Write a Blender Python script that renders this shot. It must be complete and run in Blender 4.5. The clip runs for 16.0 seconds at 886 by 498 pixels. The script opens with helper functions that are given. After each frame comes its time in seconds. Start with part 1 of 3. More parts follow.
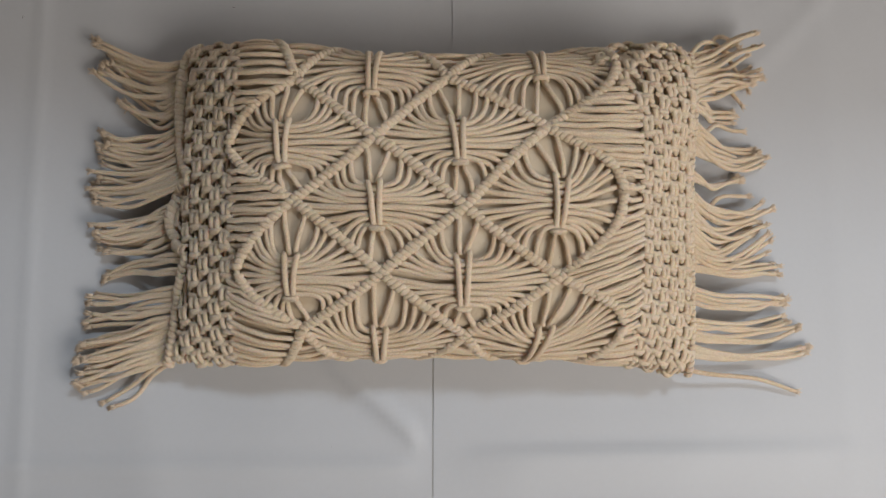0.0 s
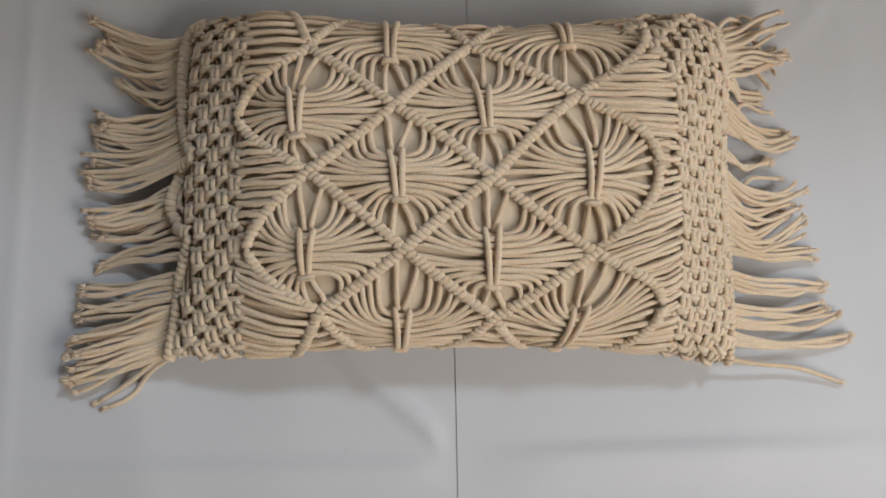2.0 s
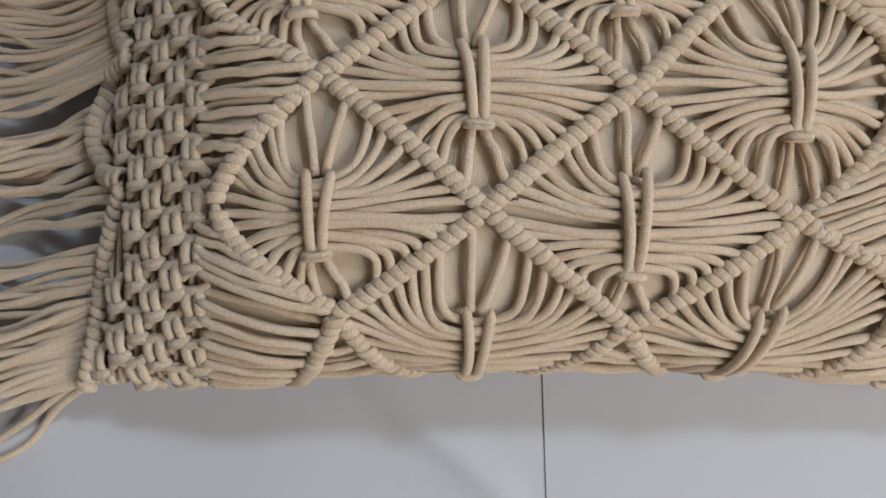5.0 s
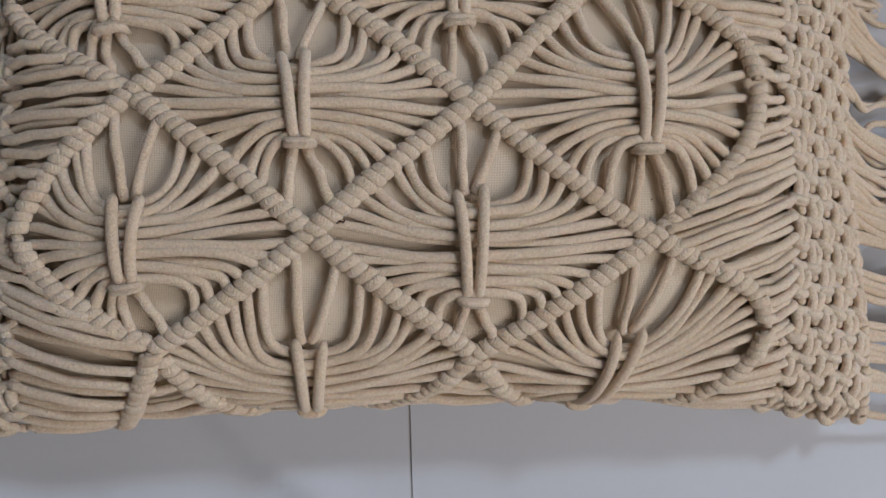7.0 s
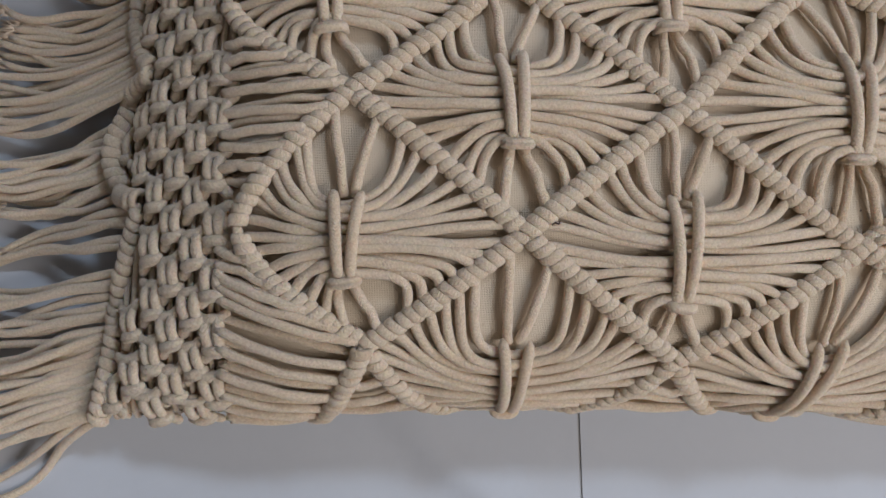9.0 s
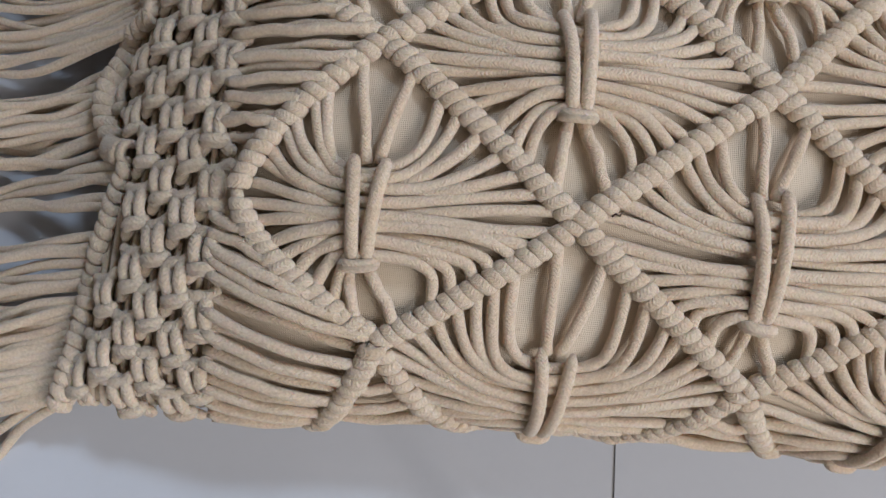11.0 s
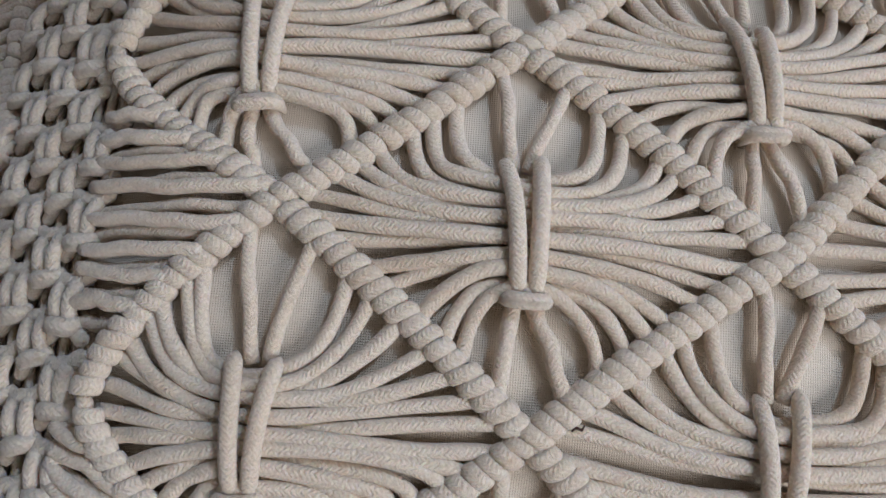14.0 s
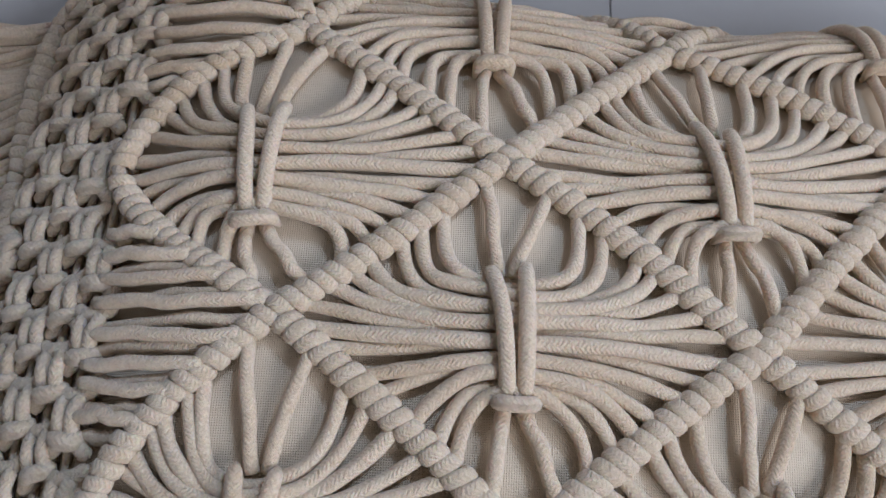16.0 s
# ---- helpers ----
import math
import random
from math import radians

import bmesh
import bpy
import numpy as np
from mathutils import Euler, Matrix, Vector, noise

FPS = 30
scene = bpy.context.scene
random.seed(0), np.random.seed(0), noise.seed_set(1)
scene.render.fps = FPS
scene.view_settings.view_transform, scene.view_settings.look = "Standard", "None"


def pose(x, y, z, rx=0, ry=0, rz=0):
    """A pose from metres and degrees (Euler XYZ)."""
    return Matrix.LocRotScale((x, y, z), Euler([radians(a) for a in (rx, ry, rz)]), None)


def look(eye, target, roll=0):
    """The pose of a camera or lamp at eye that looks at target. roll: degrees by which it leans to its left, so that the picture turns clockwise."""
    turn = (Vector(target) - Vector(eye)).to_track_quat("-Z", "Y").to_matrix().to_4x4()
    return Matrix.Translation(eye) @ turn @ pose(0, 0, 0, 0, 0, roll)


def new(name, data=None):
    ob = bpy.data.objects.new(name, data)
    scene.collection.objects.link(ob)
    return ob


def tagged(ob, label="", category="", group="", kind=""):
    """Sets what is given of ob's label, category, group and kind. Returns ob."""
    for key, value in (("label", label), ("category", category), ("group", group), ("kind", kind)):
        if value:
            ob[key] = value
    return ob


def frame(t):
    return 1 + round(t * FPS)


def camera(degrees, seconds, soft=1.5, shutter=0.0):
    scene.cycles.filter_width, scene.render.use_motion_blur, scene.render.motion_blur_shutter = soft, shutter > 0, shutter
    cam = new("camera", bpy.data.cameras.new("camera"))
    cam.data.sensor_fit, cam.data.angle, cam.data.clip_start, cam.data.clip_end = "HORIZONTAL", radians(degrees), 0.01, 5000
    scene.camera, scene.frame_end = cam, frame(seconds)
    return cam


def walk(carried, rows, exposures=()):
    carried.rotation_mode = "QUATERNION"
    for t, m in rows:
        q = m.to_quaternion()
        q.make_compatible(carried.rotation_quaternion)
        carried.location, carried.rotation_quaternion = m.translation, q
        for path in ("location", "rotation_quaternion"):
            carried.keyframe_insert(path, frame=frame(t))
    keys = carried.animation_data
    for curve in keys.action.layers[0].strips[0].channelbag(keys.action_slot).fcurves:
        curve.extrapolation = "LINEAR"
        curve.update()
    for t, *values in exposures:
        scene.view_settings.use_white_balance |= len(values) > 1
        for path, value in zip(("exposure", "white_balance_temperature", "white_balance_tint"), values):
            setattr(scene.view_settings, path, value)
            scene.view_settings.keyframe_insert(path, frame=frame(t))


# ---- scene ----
cam = camera(56.3, 16.0, soft=1.5)
METRES, EYE, TILT, LEAN, TURN = 0.87, 0.878, -82.0, -3.7, 0.0
ROWS = [
    (0.0, 0.0, 0.0, 0.0, 0.0, 0.0, -0.0),
    (0.5, -0.0062, 0.0057, -0.033, -0.41, 2.46, 1.6),
    (1.0, -0.0139, 0.0154, -0.0487, -1.13, 3.51, 1.6),
    (1.5, -0.0342, 0.0422, -0.0684, -1.33, 4.01, 1.34),
    (2.0, -0.0526, 0.0668, -0.0829, -1.73, 4.05, 0.81),
    (2.5, -0.0753, 0.1061, -0.0811, -2.49, 3.8, 0.49),
    (3.0, -0.0987, 0.1706, -0.054, -2.87, 3.51, 0.5),
    (3.5, -0.1118, 0.2552, -0.0659, -3.65, 2.57, -0.15),
    (6.0, -0.0863, 0.4292, -0.0689, -2.5, 3.74, 0.7),
    (6.5, -0.0525, 0.4327, -0.0688, -2.94, 4.03, 1.12),
    (7.0, -0.0246, 0.4321, -0.0715, -3.73, 4.66, 1.61),
    (7.5, -0.0203, 0.4315, -0.0693, -4.39, 5.34, 1.84),
    (8.0, -0.0438, 0.434, -0.0702, -4.12, 5.64, 1.81),
    (8.5, -0.0894, 0.4367, -0.0716, -3.11, 5.6, 1.16),
    (9.0, -0.1231, 0.4352, -0.0773, -1.88, 5.64, -0.34),
    (9.5, -0.1396, 0.4308, -0.0769, -1.09, 6.19, -2.58),
    (10.0, -0.1372, 0.4446, -0.0792, -1.0, 6.48, -3.79),
    (12.5, -0.1186, 0.5926, -0.0696, -2.02, 6.83, -5.72),
    (13.0, -0.1143, 0.5982, -0.0543, -1.98, 7.46, -5.38),
    (13.5, -0.106, 0.5915, -0.0324, -1.86, 8.39, -4.97),
    (14.0, -0.1051, 0.5844, -0.0111, -1.92, 9.78, -4.37),
    (14.5, -0.1065, 0.5742, 0.0051, -2.0, 11.17, -3.62),
    (15.0, -0.1081, 0.5643, 0.0139, -2.23, 12.84, -3.16),
    (15.5, -0.1016, 0.5596, 0.0166, -2.36, 14.42, -2.66),
    (16.0, -0.1062, 0.5686, 0.0018, -2.21, 14.18, -2.5),
]
EXPOSURES = [(0.0, -0.36, 6350, 11), (2.0, -0.28, 6350, 11), (3.5, -0.22, 6350, 11), (6.0, -0.32, 5850, 13), (7.2, -0.53, 5800, 14), (8.5, -0.43, 5750, 13), (9.5, -0.22, 5800, 13), (10.0, -0.04, 5800, 13), (12.5, -0.17, 5350, 13), (14.0, -0.03, 5200, 12), (16.0, -0.04, 5300, 13)]
walk(cam, [(t, pose(0, 0, EYE, TILT, LEAN, TURN) @ pose(METRES * x, METRES * y, METRES * z, 90 + pitch, roll, yaw)) for t, x, y, z, yaw, pitch, roll in ROWS], EXPOSURES)

# ---- light ----
sun = new("sun", bpy.data.lights.new("sun", "SUN"))
sun.data.energy, sun.data.angle, sun.data.color = 0.88, radians(8), (0.76, 0.885, 1.0)
SUN_EL, SUN_AZ = 56.0, 40.0
sun.matrix_world = look((0, 0, 4), (-math.sin(radians(SUN_AZ)) * math.cos(radians(SUN_EL)), -math.cos(radians(SUN_AZ)) * math.cos(radians(SUN_EL)), 4 - math.sin(radians(SUN_EL))))
world = bpy.data.worlds.new("sky")
scene.world = world
world.use_nodes = True
wn = world.node_tree
sky = wn.nodes.new("ShaderNodeTexSky")
sky.sky_type, sky.sun_disc = "NISHITA", False
sky.sun_elevation, sky.sun_rotation = radians(SUN_EL), radians(SUN_AZ)
wn.links.new(sky.outputs[0], wn.nodes["Background"].inputs[0])
wn.nodes["Background"].inputs[1].default_value = 0.06
# added warm fill from the near right, in mid air, with no fixture
lamp = new("warm_fill", bpy.data.lights.new("warm_fill", "AREA"))
lamp.data.shape, lamp.data.size, lamp.data.size_y = "RECTANGLE", 1.4, 1.0
lamp.data.energy, lamp.data.color = 35.0, (1.0, 0.93, 0.845)
lamp.matrix_world = look((1.30, -0.88, 1.38), (0.1, 0.1, 0))


# ---- materials ----
def material(name):
    m = bpy.data.materials.new(name)
    m.use_nodes = True
    t = m.node_tree
    return m, t, t.nodes["Principled BSDF"]


def node(t, kind, ins=(), operation="", bands=""):
    n = t.nodes.new("ShaderNode" + kind)
    if operation:
        n.operation = operation
    if bands:
        n.bands_direction = bands
    for k, v in dict(ins).items():
        if isinstance(v, bpy.types.NodeSocket):
            t.links.new(v, n.inputs[k])
        else:
            n.inputs[k].default_value = v
    return n


def ramp(t, fac, stops):
    n = node(t, "ValToRGB", {0: fac})
    e = n.color_ramp.elements
    e[0].position, e[0].color = stops[0][0], (*stops[0][1], 1)
    e[1].position, e[1].color = stops[1][0], (*stops[1][1], 1)
    for p, c in stops[2:]:
        x = e.new(p)
        x.color = (*c, 1)
    return n.outputs[0]


def calc(t, op, a, b=0.0):
    return node(t, "Math", {0: a, 1: b}, operation=op).outputs[0]


def cotton(name, tint, braid):
    """Natural cotton cord: a braid that follows the cord, fuzz and slow stains."""
    m, t, bsdf = material(name)
    uv = node(t, "UVMap").outputs[0]
    sep = node(t, "SeparateXYZ", {0: uv})
    along, around = sep.outputs[0], sep.outputs[1]
    zigzag = node(t, "Math", {0: calc(t, "MULTIPLY", around, 4.0), 1: 0.5}, operation="PINGPONG").outputs[0]
    place = node(t, "NewGeometry").outputs["Position"]
    patchy = node(t, "TexNoise", {"Vector": place, "Scale": 330.0, "Detail": 2.0}).outputs[0]
    stray = calc(t, "MULTIPLY", calc(t, "SUBTRACT", patchy, 0.5), 0.0017)
    weave = calc(t, "SINE", calc(t, "MULTIPLY", calc(t, "ADD", calc(t, "MULTIPLY", calc(t, "ADD", along, stray), 1 / 0.0016), calc(t, "MULTIPLY", zigzag, 2.2)), 6.2832))
    weave = calc(t, "MULTIPLY", weave, patchy)
    rnd = node(t, "ObjectInfo").outputs["Random"]
    slow = node(t, "TexNoise", {"Vector": place, "Scale": 14.0, "Detail": 4.0}).outputs[0]
    fuzz = node(t, "TexNoise", {"Vector": place, "Scale": 900.0, "Detail": 5.0, "Roughness": 0.75}).outputs[0]
    lint = node(t, "TexNoise", {"Vector": place, "Scale": 260.0, "Detail": 3.0}).outputs[0]
    mix = calc(t, "ADD", calc(t, "MULTIPLY", slow, 0.6), calc(t, "ADD", calc(t, "MULTIPLY", rnd, 0.18), calc(t, "MULTIPLY", fuzz, 0.30)))
    r, g, bl = tint
    col = ramp(t, mix, [(0.25, (r * 0.83, g * 0.76, bl * 0.67)), (0.75, (r * 1.06, g * 1.07, bl * 1.10)), (0.5, (r, g, bl))])
    speck = node(t, "TexNoise", {"Vector": place, "Scale": 720.0, "Detail": 4.0, "Roughness": 0.75}).outputs[0]
    flecked = node(t, "MixRGB", {0: 1.0, 1: col, 2: ramp(t, speck, [(0.37, (0.88, 0.85, 0.81)), (0.68, (1.15, 1.17, 1.20)), (0.5, (1.0, 1.0, 1.0))])})
    flecked.blend_type = "MULTIPLY"
    # shade in the braid's grooves is mixed into the colour
    thread = node(t, "MixRGB", {0: calc(t, "MULTIPLY", calc(t, "SUBTRACT", 0.5, weave), 0.065 * braid), 1: flecked.outputs[0], 2: (r * 0.5, g * 0.44, bl * 0.34, 1)}).outputs[0]
    t.links.new(thread, bsdf.inputs["Base Color"])
    bsdf.inputs["Roughness"].default_value = 0.92
    bsdf.inputs["Specular IOR Level"].default_value = 0.15
    bsdf.inputs["Sheen Weight"].default_value = 0.32
    bsdf.inputs["Subsurface Weight"].default_value = 0.18
    bsdf.inputs["Subsurface Radius"].default_value = (1.0, 0.55, 0.25)
    bsdf.inputs["Subsurface Scale"].default_value = 0.004
    bsdf.inputs["Sheen Roughness"].default_value = 0.5
    h = calc(t, "ADD", calc(t, "MULTIPLY", weave, 0.165 * braid), calc(t, "MULTIPLY", fuzz, 0.9))
    t.links.new(node(t, "Bump", {"Height": h, "Strength": 0.9, "Distance": 0.0010}).outputs[0], bsdf.inputs["Normal"])
    return m


def canvas(name, tint):
    """Plain-woven cotton cover."""
    m, t, bsdf = material(name)
    place = node(t, "TexCoord").outputs["Object"]
    w1 = node(t, "TexWave", {"Vector": place, "Scale": 400.0, "Distortion": 2.0, "Detail": 2.0}, bands="X").outputs[1]
    w2 = node(t, "TexWave", {"Vector": place, "Scale": 400.0, "Distortion": 2.0, "Detail": 2.0}, bands="Y").outputs[1]
    weave = calc(t, "MULTIPLY", w1, w2)
    slow = node(t, "TexNoise", {"Vector": place, "Scale": 9.0, "Detail": 5.0}).outputs[0]
    fleck = node(t, "TexNoise", {"Vector": place, "Scale": 420.0, "Detail": 2.0}).outputs[0]
    r, g, b = tint
    col = ramp(t, slow, [(0.3, (r * 0.92, g * 0.9, b * 0.86)), (0.7, (r * 1.04, g * 1.04, b * 1.05))])
    col = node(t, "MixRGB", {0: ramp(t, fleck, [(0.70, (0, 0, 0)), (0.80, (0.5, 0.5, 0.5))]), 1: col, 2: (r * 0.62, g * 0.52, b * 0.38, 1)}).outputs[0]
    # gaps between the woven threads get their shade from a darker tone here
    col = node(t, "MixRGB", {0: calc(t, "MULTIPLY", calc(t, "SUBTRACT", 1.0, weave), 0.14), 1: col, 2: (r * 0.55, g * 0.47, b * 0.36, 1)}).outputs[0]
    t.links.new(col, bsdf.inputs["Base Color"])
    bsdf.inputs["Roughness"].default_value = 0.9
    bsdf.inputs["Specular IOR Level"].default_value = 0.15
    t.links.new(node(t, "Bump", {"Height": weave, "Strength": 0.8, "Distance": 0.0006}).outputs[0], bsdf.inputs["Normal"])
    return m


def matt(name, tint, scale, rough=0.8, depth=0.0006, spread=0.05):
    m, t, bsdf = material(name)
    place = node(t, "NewGeometry").outputs["Position"]
    slow = node(t, "TexNoise", {"Vector": place, "Scale": scale, "Detail": 6.0, "Roughness": 0.6}).outputs[0]
    fine = node(t, "TexNoise", {"Vector": place, "Scale": scale * 60, "Detail": 3.0}).outputs[0]
    both = calc(t, "ADD", calc(t, "MULTIPLY", slow, 0.75), calc(t, "MULTIPLY", fine, 0.25))
    t.links.new(ramp(t, both, [(0.3, tuple(c * (1 - spread) for c in tint)), (0.7, tuple(c * (1 + spread) for c in tint))]), bsdf.inputs["Base Color"])
    bsdf.inputs["Roughness"].default_value = rough
    t.links.new(node(t, "Bump", {"Height": both, "Strength": 0.3, "Distance": depth}).outputs[0], bsdf.inputs["Normal"])
    return m


FRAY = matt("cotton_fray", (0.74, 0.60, 0.45), 60.0, 0.95, 0.0)
CORD = cotton("cotton_cord", (0.815, 0.655, 0.475), 1.25)
KNOT = cotton("cotton_knot", (0.795, 0.64, 0.465), 1.35)
COVER = canvas("canvas_cover", (0.90, 0.775, 0.60))
PAPER = matt("white_paper", (0.575, 0.585, 0.605), 3.0, 0.6, 0.0010, 0.025)
WALL = matt("cream_wall_paint", (0.63, 0.61, 0.585), 2.0)
FLOOR = matt("grey_floor_tile", (0.50, 0.49, 0.475), 2.0, 0.4)
SPECK = matt("dark_lint", (0.05, 0.022, 0.014), 40.0, 0.98)


# ---- mesh helpers ----
def mesh(name, verts, faces, mat, uvs=None, smooth=True):
    me = bpy.data.meshes.new(name)
    me.from_pydata([tuple(v) for v in verts], [], faces)
    me.materials.append(mat)
    if uvs is not None:
        layer = me.uv_layers.new(name="UVMap")
        layer.data.foreach_set("uv", np.array([uvs[i] for f in faces for i in f], dtype=float).ravel())
    me.polygons.foreach_set("use_smooth", [smooth] * len(faces))
    me.update()
    return me


def part(name, me, parent, label="", m=None):
    ob = new(name, me)
    ob.parent = parent
    if m is not None:
        ob.matrix_basis = m
    if label:
        ob["label"] = label
    return ob


class Shape:
    """Collects tubes into one mesh."""

    def __init__(self):
        self.v, self.f, self.uv = [], [], []

    def tube(self, pts, r, sides=9, squash=1.0, up=None, cap=True):
        P = np.array(pts, dtype=float)
        n = len(P)
        R = np.full(n, r, dtype=float) if np.isscalar(r) else np.array(r, dtype=float)
        T = np.gradient(P, axis=0)
        T /= np.linalg.norm(T, axis=1)[:, None] + 1e-12
        length = np.concatenate([[0], np.cumsum(np.linalg.norm(np.diff(P, axis=0), axis=1))])
        u = np.array(up if up is not None else (0.13, 0.2, 1.0), dtype=float)
        base = len(self.v)
        for i in range(n):
            u = u - T[i] * np.dot(u, T[i])
            u /= np.linalg.norm(u) + 1e-12
            s = np.cross(T[i], u)
            for k in range(sides):
                a = 2 * math.pi * k / sides
                self.v.append(P[i] + R[i] * (math.cos(a) * s + squash * math.sin(a) * u))
                self.uv.append((length[i], k / sides))
        for i in range(n - 1):
            for k in range(sides):
                k2 = (k + 1) % sides
                self.f.append((base + i * sides + k, base + i * sides + k2, base + (i + 1) * sides + k2, base + (i + 1) * sides + k))
        if cap:
            self.f.append(tuple(base + k for k in range(sides))[::-1])
            self.f.append(tuple(base + (n - 1) * sides + k for k in range(sides)))
        return self

    def done(self, name, mat):
        return mesh(name, self.v, self.f, mat, self.uv)


def round_ends(n, r, ends=3):
    """Radii of a cord piece with rounded ends."""
    i = np.arange(n)
    d = np.minimum(i, n - 1 - i) / ends
    return r * np.sqrt(np.clip(1 - (1 - np.clip(d, 0, 1)) ** 2, 0.12, 1))


def bezier(a, b, c, d, n):
    t = np.linspace(0, 1, n)[:, None]
    a, b, c, d = (np.array(x, dtype=float) for x in (a, b, c, d))
    return (1 - t) ** 3 * a + 3 * (1 - t) ** 2 * t * b + 3 * (1 - t) * t * t * c + t ** 3 * d


# ---- the cushion's shape ----
CX, CY, ZM = 0.052, 0.157, 0.050
HALF_P, B_FAR, B_NEAR, H_TOP, H_LOW = 0.263, 0.152, 0.143, 0.077, 0.040
END = 0.2615
rng = random.Random(7)


def half_depth(p, side):
    return (B_FAR if side > 0 else B_NEAR) + (0.014 if side > 0 else 0.010) * (p / HALF_P) ** 2 + (0.0155 * max(0.0, (p - 0.16) / 0.10) ** 2 if side < 0 else 0.0)


def body(p, s):
    """A place on the cover: p along the cushion, s round it (0 on top, in metres at the crown)."""
    th = s / 0.155
    fp = math.sqrt(max(0.02, 1 - abs(p / HALF_P) ** 2.5))
    b = half_depth(p, th)
    c = math.cos(th)
    q = b * math.sin(th)
    z = ZM + (H_TOP if c > 0 else -H_LOW) * abs(c) ** (0.70 if th > 0 else 0.94) * fp
    z += 0.041 * math.exp(-((p - 0.225) / 0.075) ** 2 - ((q - 0.135) / 0.085) ** 2)
    z += 0.009 * math.exp(-((p + 0.205) / 0.06) ** 2 - ((q - 0.125) / 0.06) ** 2)
    z -= 0.022 * max(0.0, min(1.0, ((p - 0.155) if p > 0 else (-p - 0.165)) / 0.10)) ** 1.1
    z += 0.0016 * noise.noise((p * 22, q * 22, 3.0))
    return np.array((CX + p, CY + q, z))


def basis(p, s):
    e = 1e-3
    a = body(p + e, s) - body(p - e, s)
    b = body(p, s + e) - body(p, s - e)
    n = np.cross(a, b)
    n /= np.linalg.norm(n)
    return a / np.linalg.norm(a), b / np.linalg.norm(b), n


def on(p, s, h):
    return body(p, s) + basis(p, s)[2] * h


def lay(path, hs):
    hs = np.full(len(path), hs) if np.isscalar(hs) else hs
    return np.array([on(p, s, h) for (p, s), h in zip(path, hs)])


def seat_on(p, s, h, angle=0.0, scale=1.0):
    """The pose of a small piece that lies on the cushion, turned by angle in the surface."""
    x, y, n = (Vector(v) for v in basis(p, s))
    y = n.cross(x)
    m = Matrix((x, y, n)).transposed().to_4x4()
    m.translation = Vector(on(p, s, h))
    return m @ Matrix.Rotation(angle, 4, "Z") @ Matrix.Diagonal((scale, scale, scale, 1))


def arc_steps(p, step, lo=-100, hi=100):
    """Places s round the cushion with even true spacing."""
    out, s, run = [], radians(lo) * 0.155, 0.0
    last = body(p, s)
    while s < radians(hi) * 0.155:
        s += 0.0008
        here = body(p, s)
        run += np.linalg.norm(here - last)
        last = here
        if run >= step:
            run -= step
            out.append(s)
    return out


# ---- room ----
def box(name, lo, hi, mat, label, category):
    (x0, y0, z0), (x1, y1, z1) = lo, hi
    v = [(x, y, z) for z in (z0, z1) for y in (y0, y1) for x in (x0, x1)]
    f = [(0, 2, 3, 1), (4, 5, 7, 6), (0, 1, 7, 4), (2, 6, 7, 3), (0, 4, 6, 2), (1, 3, 7, 5)]
    return tagged(new(name, mesh(name, v, f, mat, smooth=False)), label, category, kind="structure")


WY = CY + 0.70
box("floor", (-3.6, -2.4, -0.12), (3.6, WY + 0.12, -0.0009), FLOOR, "plain floor under white paper sheets", "floor")
box("ceiling", (-3.6, -2.4, 2.6), (3.6, WY + 0.12, 2.7), WALL, "plain cream painted ceiling", "ceiling")
box("wall_south", (-3.6, -2.52, -0.12), (3.6, -2.4, 2.7), WALL, "plain cream painted wall", "wall")
box("wall_west", (-3.72, -2.52, -0.12), (-3.6, WY + 0.12, 2.7), WALL, "plain cream painted wall", "wall")
box("wall_east", (3.6, -2.52, -0.12), (3.72, WY + 0.12, 2.7), WALL, "plain cream painted wall", "wall")
# unseen wall: the sill height is set so its shadow covers the far paper
SILL, HEAD = 1.23, 2.40
wv, wf = [], []
for lo, hi in (((-3.6, WY, 0), (3.6, WY + 0.12, SILL)), ((-3.6, WY, HEAD), (3.6, WY + 0.12, 2.6)), ((-3.6, WY, SILL), (-0.9, WY + 0.12, HEAD)), ((1.9, WY, SILL), (3.6, WY + 0.12, HEAD))):
    (x0, y0, z0), (x1, y1, z1) = lo, hi
    k = len(wv)
    wv += [(x, y, z) for z in (z0, z1) for y in (y0, y1) for x in (x0, x1)]
    wf += [tuple(k + i for i in f) for f in ((0, 2, 3, 1), (4, 5, 7, 6), (0, 1, 7, 4), (2, 6, 7, 3), (0, 4, 6, 2), (1, 3, 7, 5))]
tagged(new("wall_north", mesh("wall_north", wv, wf, WALL, smooth=False)), "unseen plain cream wall with an opening added to shape the sunlight", "wall", kind="structure")


def smooth_step(a, b, x):
    t = min(1.0, max(0.0, (x - a) / (b - a)))
    return t * t * (3 - 2 * t)


def seam(q):
    """Where the two sheets meet."""
    return -0.006 + 0.0245 * smooth_step(-0.10, 0.18, q)


